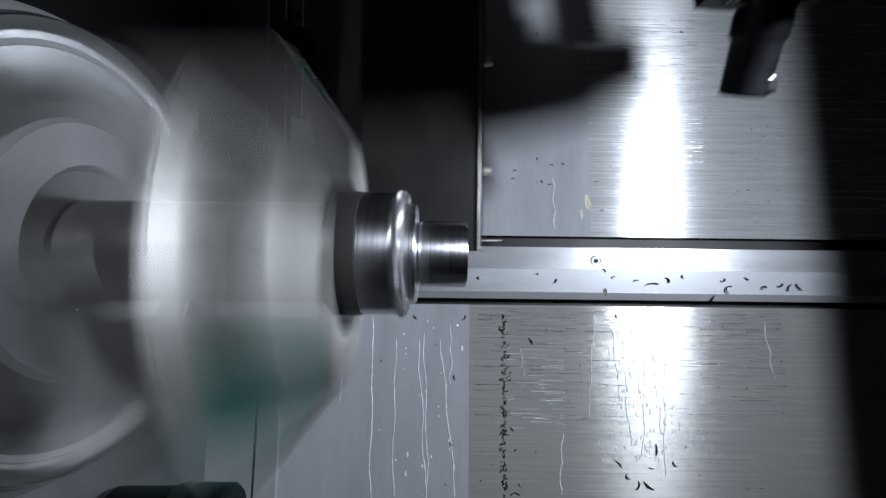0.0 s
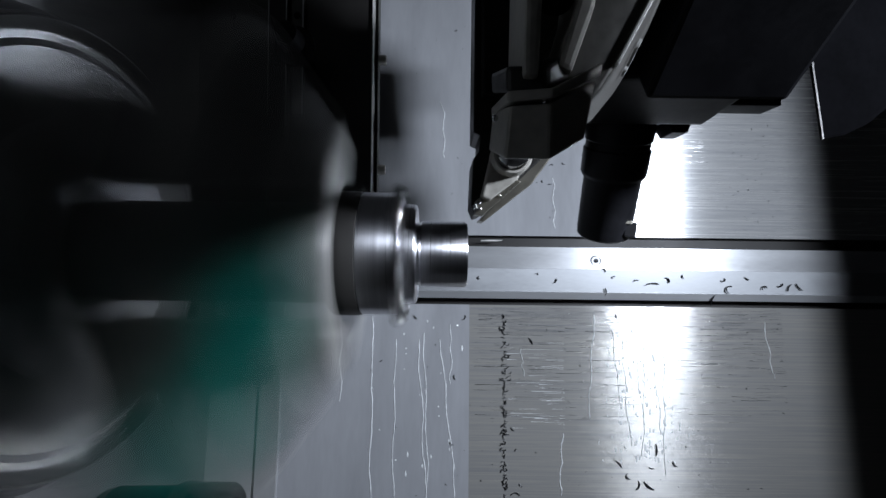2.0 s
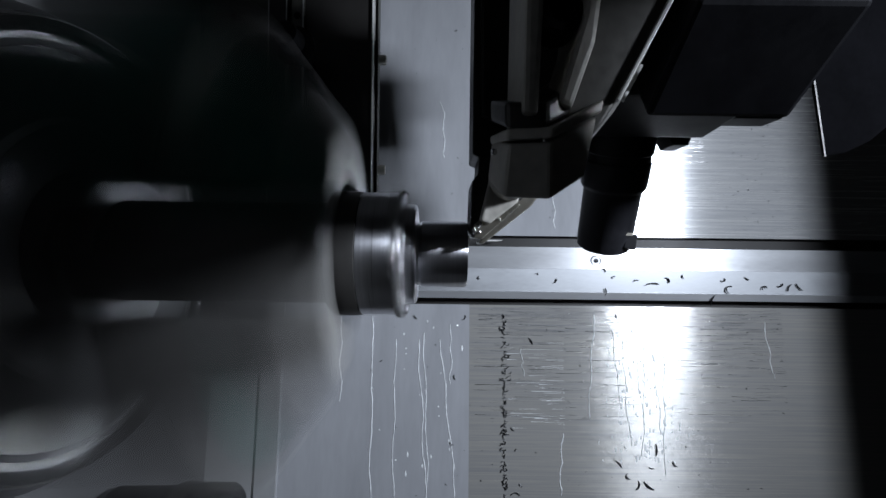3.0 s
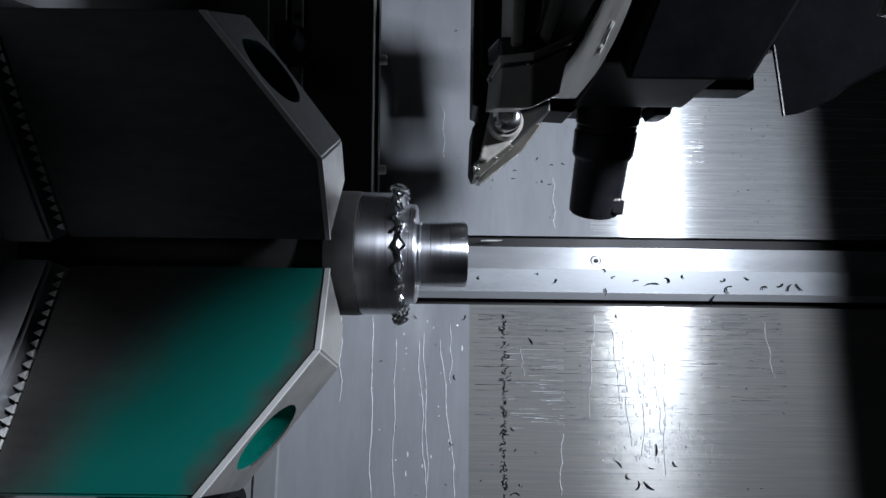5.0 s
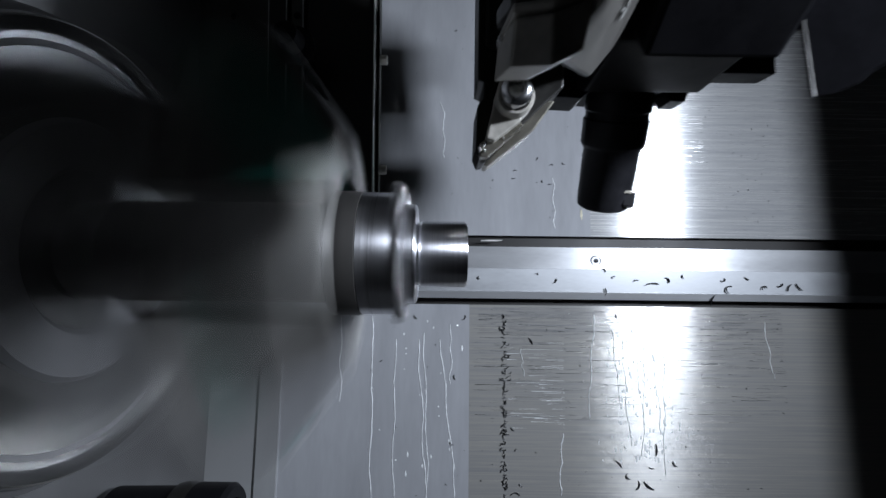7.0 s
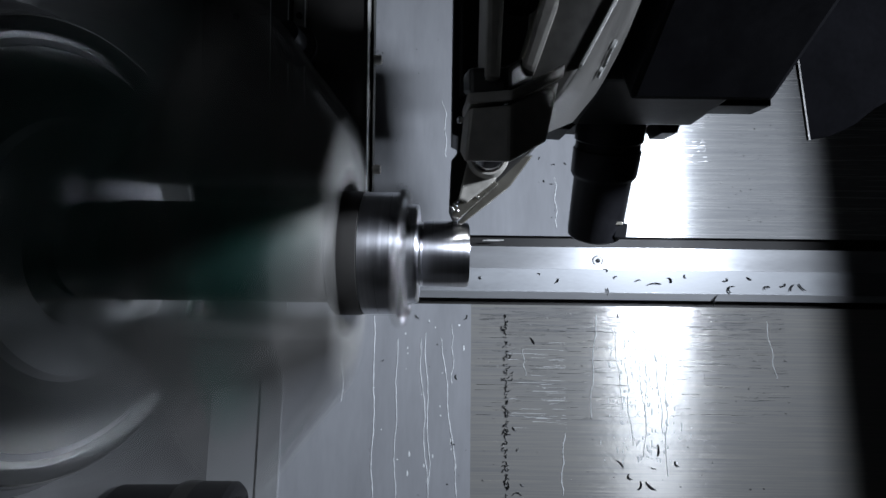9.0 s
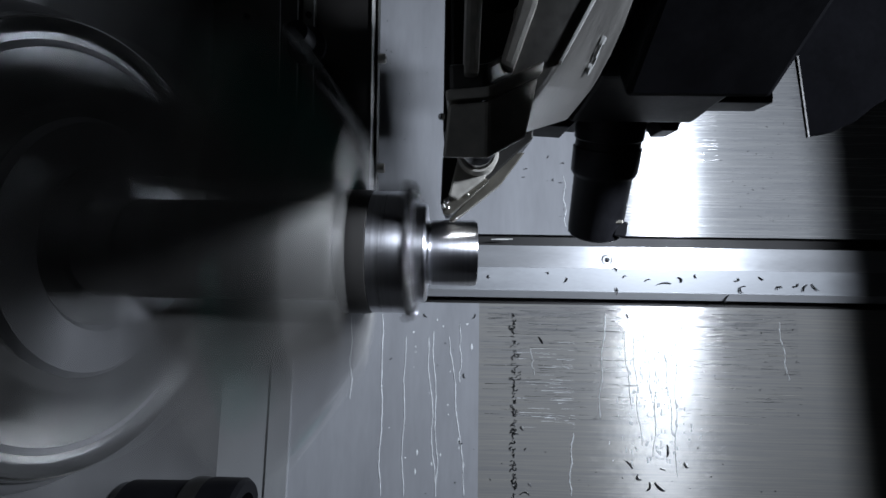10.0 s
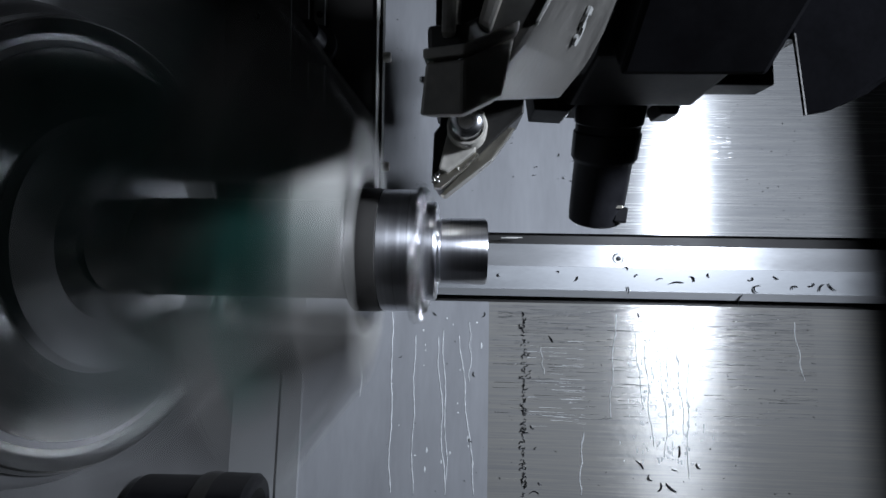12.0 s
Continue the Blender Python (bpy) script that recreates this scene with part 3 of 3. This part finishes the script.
part("socket_tube", lathe(B(), [(0, 0.030), (0.060, 0.031), (0.072, 0.034), (0.100, 0.034), (0.104, 0.031), (0.104, 0.022), (0.08, 0.021)], 48), BLACKED, boss, smooth=True)
part("socket_ring", lathe(B(), [(0.055, 0.0335), (0.060, 0.0345), (0.066, 0.0345), (0.070, 0.0335)], 48), HOLDER_DARK, boss, smooth=True)
tagged(boss, "dark round pipe socket below the chuck", "pipe")

# ---- what sticks to the back wall ----
def curl(seed, size):
    """A small bent ribbon of steel."""
    r = random.Random(seed)
    bend, n = r.uniform(0.5, 4.2), 7
    bm, rows = B(), []
    p, a = Vector((0, 0, 0)), r.uniform(0, 6.3)
    for i in range(n):
        wide = min(size, 0.009) * (0.03 + 0.065 * sin(pi * i / (n - 1))) * r.uniform(0.6, 1.4)
        side = Vector((-sin(a), 0, cos(a))) * wide
        rows.append([bm.verts.new(p + q) for q in (side + Vector((0, -0.0002, 0)), side + Vector((0, -0.0012, 0)), -side + Vector((0, -0.0012 - 0.1 * size, 0)), -side + Vector((0, -0.0002, 0)))])
        p = p + Vector((cos(a), 0, sin(a))) * size * 1.3 / n
        a += bend / n
    for u, v in zip(rows, rows[1:]):
        for j in range(4):
            bm.faces.new((u[j], u[(j + 1) % 4], v[(j + 1) % 4], v[j]))
    bm.faces.new(rows[0]), bm.faces.new(rows[-1][::-1])
    return bm


def stick(bm, name, x, z, out, mat):
    ob = part(name, bm, mat)
    ob.matrix_world = Matrix.Translation(wall_point(x, z, out)) @ Matrix.Rotation(-LEAN, 4, "X")
    return ob


RAIL_CHIPS = ((0.283, -0.043, 15), (0.296, -0.041, 8), (0.357, -0.055, 14), (0.378, -0.045, 13), (0.365, -0.037, 7), (0.424, -0.046, 8), (0.439, -0.043, 7), (0.457, -0.041, 9), (0.463, -0.040, 10),
              (0.257, -0.038, 6), (0.226, -0.034, 5), (0.213, -0.028, 7), (0.315, -0.030, 5), (0.396, -0.032, 6), (0.146, -0.043, 6), (0.125, -0.033, 4), (0.048, -0.035, 5), (0.212, -0.058, 8))
for i, (x, z, mm) in enumerate(RAIL_CHIPS):
    tagged(stick(curl(100 + i, mm / 1000 * 1.1), "metal_chip", x, z, 0.0125, CHIP), "dark curled steel chip lying on the rail", "chip", "chips on the rail")
LOWER_CHIPS = ((0.275, -0.261, 13), (0.231, -0.276, 12), (0.238, -0.283, 9), (0.259, -0.292, 14), (0.248, -0.302, 11), (0.297, -0.267, 8), (0.119, -0.124, 9), (0.077, -0.101, 7), (-0.037, -0.088, 6),
               (0.027, -0.093, 7), (0.017, -0.164, 6), (0.012, -0.247, 6), (-0.081, -0.148, 4), (0.230, -0.090, 6), (0.101, -0.311, 12), (0.266, -0.275, 6))
for i, (x, z, mm) in enumerate(LOWER_CHIPS):
    tagged(stick(curl(200 + i, mm / 1000), "metal_chip", x, z, 0.0, CHIP), "dark curled steel chip stuck on the lower sheet", "chip", "chips on the lower sheet")
UPPER_CHIPS = ((0.150, 0.117), (0.163, 0.121), (0.136, 0.096), (0.093, 0.098), (0.282, 0.119), (0.271, 0.115), (0.299, 0.106), (0.217, 0.054), (0.207, 0.095), (0.163, 0.314), (0.131, 0.307), (0.270, 0.245),
               (0.338, 0.317), (0.013, 0.312), (0.127, 0.124), (0.100, 0.109), (0.143, 0.091))
for i, (x, z) in enumerate(UPPER_CHIPS):
    tagged(stick(curl(300 + i, 0.0045), "metal_chip", x, z, 0.0, CHIP), "tiny dark steel chip stuck on the upper sheet", "chip", "chips on the upper sheet")


def merged(count, seed, place, size):
    """Many small chips as one heap."""
    r = random.Random(seed)
    bm = B()
    for i in range(count):
        x, z = place(r)
        one = curl(seed * 1000 + i, r.uniform(*size))
        m = Matrix.Translation(wall_point(x, z)) @ Matrix.Rotation(-LEAN, 4, "X")
        bmesh.ops.transform(one, matrix=m, verts=one.verts)
        tmp = bpy.data.meshes.new("tmp")
        one.to_mesh(tmp)
        one.free()
        bm.from_mesh(tmp)
        bpy.data.meshes.remove(tmp)
    return bm


tagged(part("chip_line", merged(150, 7, lambda r: (0.0815 + r.gauss(0, 0.0009) + (abs(r.gauss(0, 0.007)) if r.random() < 0.16 else 0), -0.088 - 0.235 * r.random() ** 0.8), (0.002, 0.006)), CHIP), "line of fine dark chips down the lower sheet", "chips", kind="stuff")
tagged(part("chip_dust", merged(130, 8, lambda r: (r.uniform(-0.1, 0.46), r.choice((r.uniform(0.03, 0.33), r.uniform(-0.32, -0.085)))), (0.0008, 0.0022)), CHIP), "fine dark chip dust on the back sheets", "chips", kind="stuff")
tagged(part("bright_dust", merged(28, 9, lambda r: (r.gauss(0.42, 0.035), r.uniform(0.04, 0.20)), (0.001, 0.0022)), SWARF), "bright fine chips on the upper sheet", "chips", kind="stuff")

RUNS = ((-0.092, -0.090, -0.088, -0.316, 1.5), (-0.061, -0.119, -0.059, -0.316, 1.1), (-0.031, -0.119, -0.018, -0.316, 1.4), (-0.023, -0.111, -0.016, -0.316, 1.2), (-0.002, -0.118, 0.020, -0.315, 1.5), (0.012, -0.100, 0.013, -0.176, 1.0),
        (0.201, -0.085, 0.191, -0.216, 1.5), (0.426, -0.091, 0.433, -0.164, 1.2), (0.236, -0.110, 0.244, -0.249, 1.0), (0.252, -0.105, 0.262, -0.225, 0.9), (0.266, -0.125, 0.259, -0.262, 1.1), (0.276, -0.120, 0.283, -0.235, 0.9), (0.222, -0.100, 0.234, -0.205, 0.8), (0.290, -0.135, 0.287, -0.285, 0.9), (0.156, -0.235, 0.153, -0.31, 1.6), (0.104, -0.130, 0.108, -0.165, 0.9), (-0.133, -0.091, -0.130, -0.199, 1.2), (-0.004, 0.207, 0.002, 0.126, 1.2), (0.150, 0.10, 0.152, 0.03, 1.3))
for i, (x0, z0, x1, z1, mm) in enumerate(RUNS):
    r = random.Random(40 + i)
    bm, rows, drift = B(), [], 0.0
    for k in range(40):
        u = k / 39
        drift = drift * 0.9 + r.uniform(-0.0005, 0.0005)
        p = wall_point(x0 + (x1 - x0) * u + drift + 0.0012 * sin(k * 0.35 + i), z0 + (z1 - z0) * u)
        w = mm / 2000 * r.uniform(0.5, 1.2) * (0.5 if k in (0, 39) else 1)
        rows.append([bm.verts.new(p + Vector(q)) for q in ((-w, -0.0001, 0), (-w * 0.4, -0.0007, 0), (w * 0.4, -0.0007, 0), (w, -0.0001, 0))])
    for a, b in zip(rows, rows[1:]):
        for j in range(3):
            bm.faces.new((a[j], a[j + 1], b[j + 1], b[j]))
    tagged(part("coolant_run", bm, RUN, smooth=True), "pale dried coolant run down the steel sheet", "coolant run", "coolant runs")

def scratches(seed, count, x0, x1, z0, z1):
    """Fine horizontal scratches as thin dark lines on the sheet."""
    r = random.Random(seed)
    bm = B()
    for i in range(count):
        x, z, long = r.uniform(x0, x1), r.uniform(z0, z1), r.uniform(0.01, 0.07) * r.random()
        a, b = wall_point(x, z, 0.0002), wall_point(min(x + long, x1), z + r.uniform(-0.0004, 0.0004), 0.0002)
        t = Vector((0, 0, r.uniform(0.00008, 0.00026)))
        bm.faces.new([bm.verts.new(p) for p in (a - t, b - t * 0.3, b + t * 0.3, a + t)])
    return bm


for seed, count, x0, x1, z0, z1, mat, label in (
        (3, 420, 0.235, 0.50, 0.022, 0.34, SCRATCH, "fine dark horizontal scratches in the upper sheet"),
        (13, 260, 0.24, 0.36, 0.12, 0.34, SWARF, "fine bright horizontal scratches in the upper sheet"),
        (4, 300, 0.04, 0.45, -0.165, -0.076, SCRATCH, "fine dark horizontal scratches in the lower sheet"),
        (14, 420, 0.04, 0.45, -0.112, -0.076, SCRATCH, "fine dark horizontal scratches under the rail"),
        (5, 360, 0.04, 0.45, -0.22, -0.076, SWARF, "fine bright horizontal scratches in the lower sheet"),
        (15, 60, 0.085, 0.16, -0.23, -0.12, RUN, "pale horizontal scuffs in the lower sheet")):
    tagged(part("scratches", scratches(seed, count, x0, x1, z0, z1), mat), label, "scratches", kind="stuff")


def drops(seed, count, place):
    """Small flat coolant drops that cling to the sheet."""
    r = random.Random(seed)
    bm = B()
    for i in range(count):
        p, w = wall_point(*place(r)), r.uniform(0.0004, 0.0013)
        tall = w * r.choice((1.0, 1.2, 2.5, 4.0))
        ring = [bm.verts.new(p + Vector((w * cos(q * pi / 4) * r.uniform(0.7, 1.2), -0.0001, tall * sin(q * pi / 4)))) for q in range(8)]
        top = bm.verts.new(p + Vector((0, -0.5 * w - 0.0002, -0.2 * tall)))
        for q in range(8):
            bm.faces.new((ring[q], ring[(q + 1) % 8], top))
    return bm


tagged(part("coolant_drops", drops(21, 260, lambda r: (r.gauss(0.262, 0.022), -0.10 - 0.17 * r.random())), RUN, smooth=True), "small pale coolant drops beside the runs on the lower sheet", "drops", kind="stuff")
tagged(part("coolant_drops", drops(23, 24, lambda r: (r.uniform(-0.10, 0.03), r.uniform(-0.3, -0.09))), RUN, smooth=True), "small pale coolant drops on the smooth lower sheet", "drops", kind="stuff")

r = random.Random(77)
for x, z, wide, tall in ((0.196, 0.066, 0.005, 0.011), (0.188, 0.050, 0.002, 0.008)):
    bm = B()
    bm.faces.new([bm.verts.new((wide * cos(q * pi / 9) * r.uniform(0.6, 1.1), -0.0004, tall * sin(q * pi / 9) * r.uniform(0.7, 1.1))) for q in range(18)])
    bmesh.ops.solidify(bm, geom=bm.faces[:], thickness=0.0003)
    tagged(stick(bm, "coolant_stain", x, z, 0.0, STAIN), "small yellowish dried coolant stain on the sheet", "stain")

rivet = new("rail_screw")
rivet.matrix_world = Matrix.Translation(wall_point(0.202, -0.013, 0.0118)) @ Matrix.Rotation(radians(-90), 4, "Z")
part("screw_rim", lathe(B(), [(0, 0.0072), (0.0008, 0.0070), (0.0010, 0.0062), (0.0004, 0.0056)], 32), RAIL, rivet, smooth=True)
part("screw_socket", lathe(B(), [(0, 0.0030), (0.0012, 0.0030), (0.0014, 0.0020)], 16), CHIP, rivet, smooth=True)
tagged(rivet, "small countersunk screw in the guide rail", "screw")
for x, z in ((0.068, 0.0125), (0.062, 0.0118)):
    bm = box(B(), (-0.011, -0.001, -0.0006), (0.011, 0, 0.0006), 0.0002)
    tagged(stick(bm, "groove_clip", x, z, 0.004, RIM), "small bright clip in the dark groove", "clip")

tagged(chuck, "worn steel three-jaw lathe chuck with green tinted jaw", "chuck")
tagged(work, "stepped turned steel workpiece held in the chuck", "workpiece")
tagged(turret, "black oily tool turret with turning tool and boring bar", "turret")
tagged(guard, "dark carriage guard sheet, shade in its colour, with bright edge", "guard")


def motions():
    slide = [(0.0, .1317, .0591, .1216), (0.5, .0761, .0414, .0665), (0.8, .0419, .0292, .0332), (1.0, .0203, .0219, .0114), (1.5, .0024, .0147, .0004),
             (2.0, .0003, .0002, .0033), (2.5, 0, 0, 0), (3.0, .0001, -.0012, -.0044), (3.4, .0001, -.0014, -.0060), (4.3, .0010, .0200, .0180), (4.8, .0012, .0244, .0204),
             (6.7, .0012, .0244, .0204), (7.0, .0019, .0073, .0240), (7.2, .0013, -.0016, .0040), (7.6, -.0010, -.0016, .0022), (9.0, -.0077, -.0009, .0023), (9.5, -.0105, -.0011, .0023),
             (10.0, -.0135, -.0005, .0027), (10.5, -.0137, .0006, .0056), (11.0, -.0165, .0002, .0063), (11.5, -.0188, .0010, .0080), (12.0, -.0202, .0014, .0109)]
    tilt = Matrix.Rotation(radians(ROLL), 3, "Y")
    walk(turret, [(t, Matrix.Translation(tilt @ Vector(v)) @ HOME) for t, *v in slide])
    walk(guard, [(t, pose(v[0], 0, 0) @ HOME) for t, *v in slide])

    def speed(t):
        """The spindle's speed, as a share of full speed."""
        if t < 0.4:
            return 0.78
        if t < 4.2:
            return 1.0
        if t < 4.741:
            return (4.741 - t) / 0.541
        if t < 6.62:
            return 0.0
        return min(1.0, (t - 6.62) / 0.2306)
    angle = [0.0]
    for k in range(360):
        angle.append(angle[-1] + sum(68.0 * speed((k + (j + 0.5) / 20) / 30) for j in range(20)) / 20)
    rest = angle[160]
    rows = [(k / 30, spindle @ pose(0, 0, 0, a - rest)) for k, a in enumerate(angle)]
    walk(chuck, rows)
    walk(work, rows)


motions()
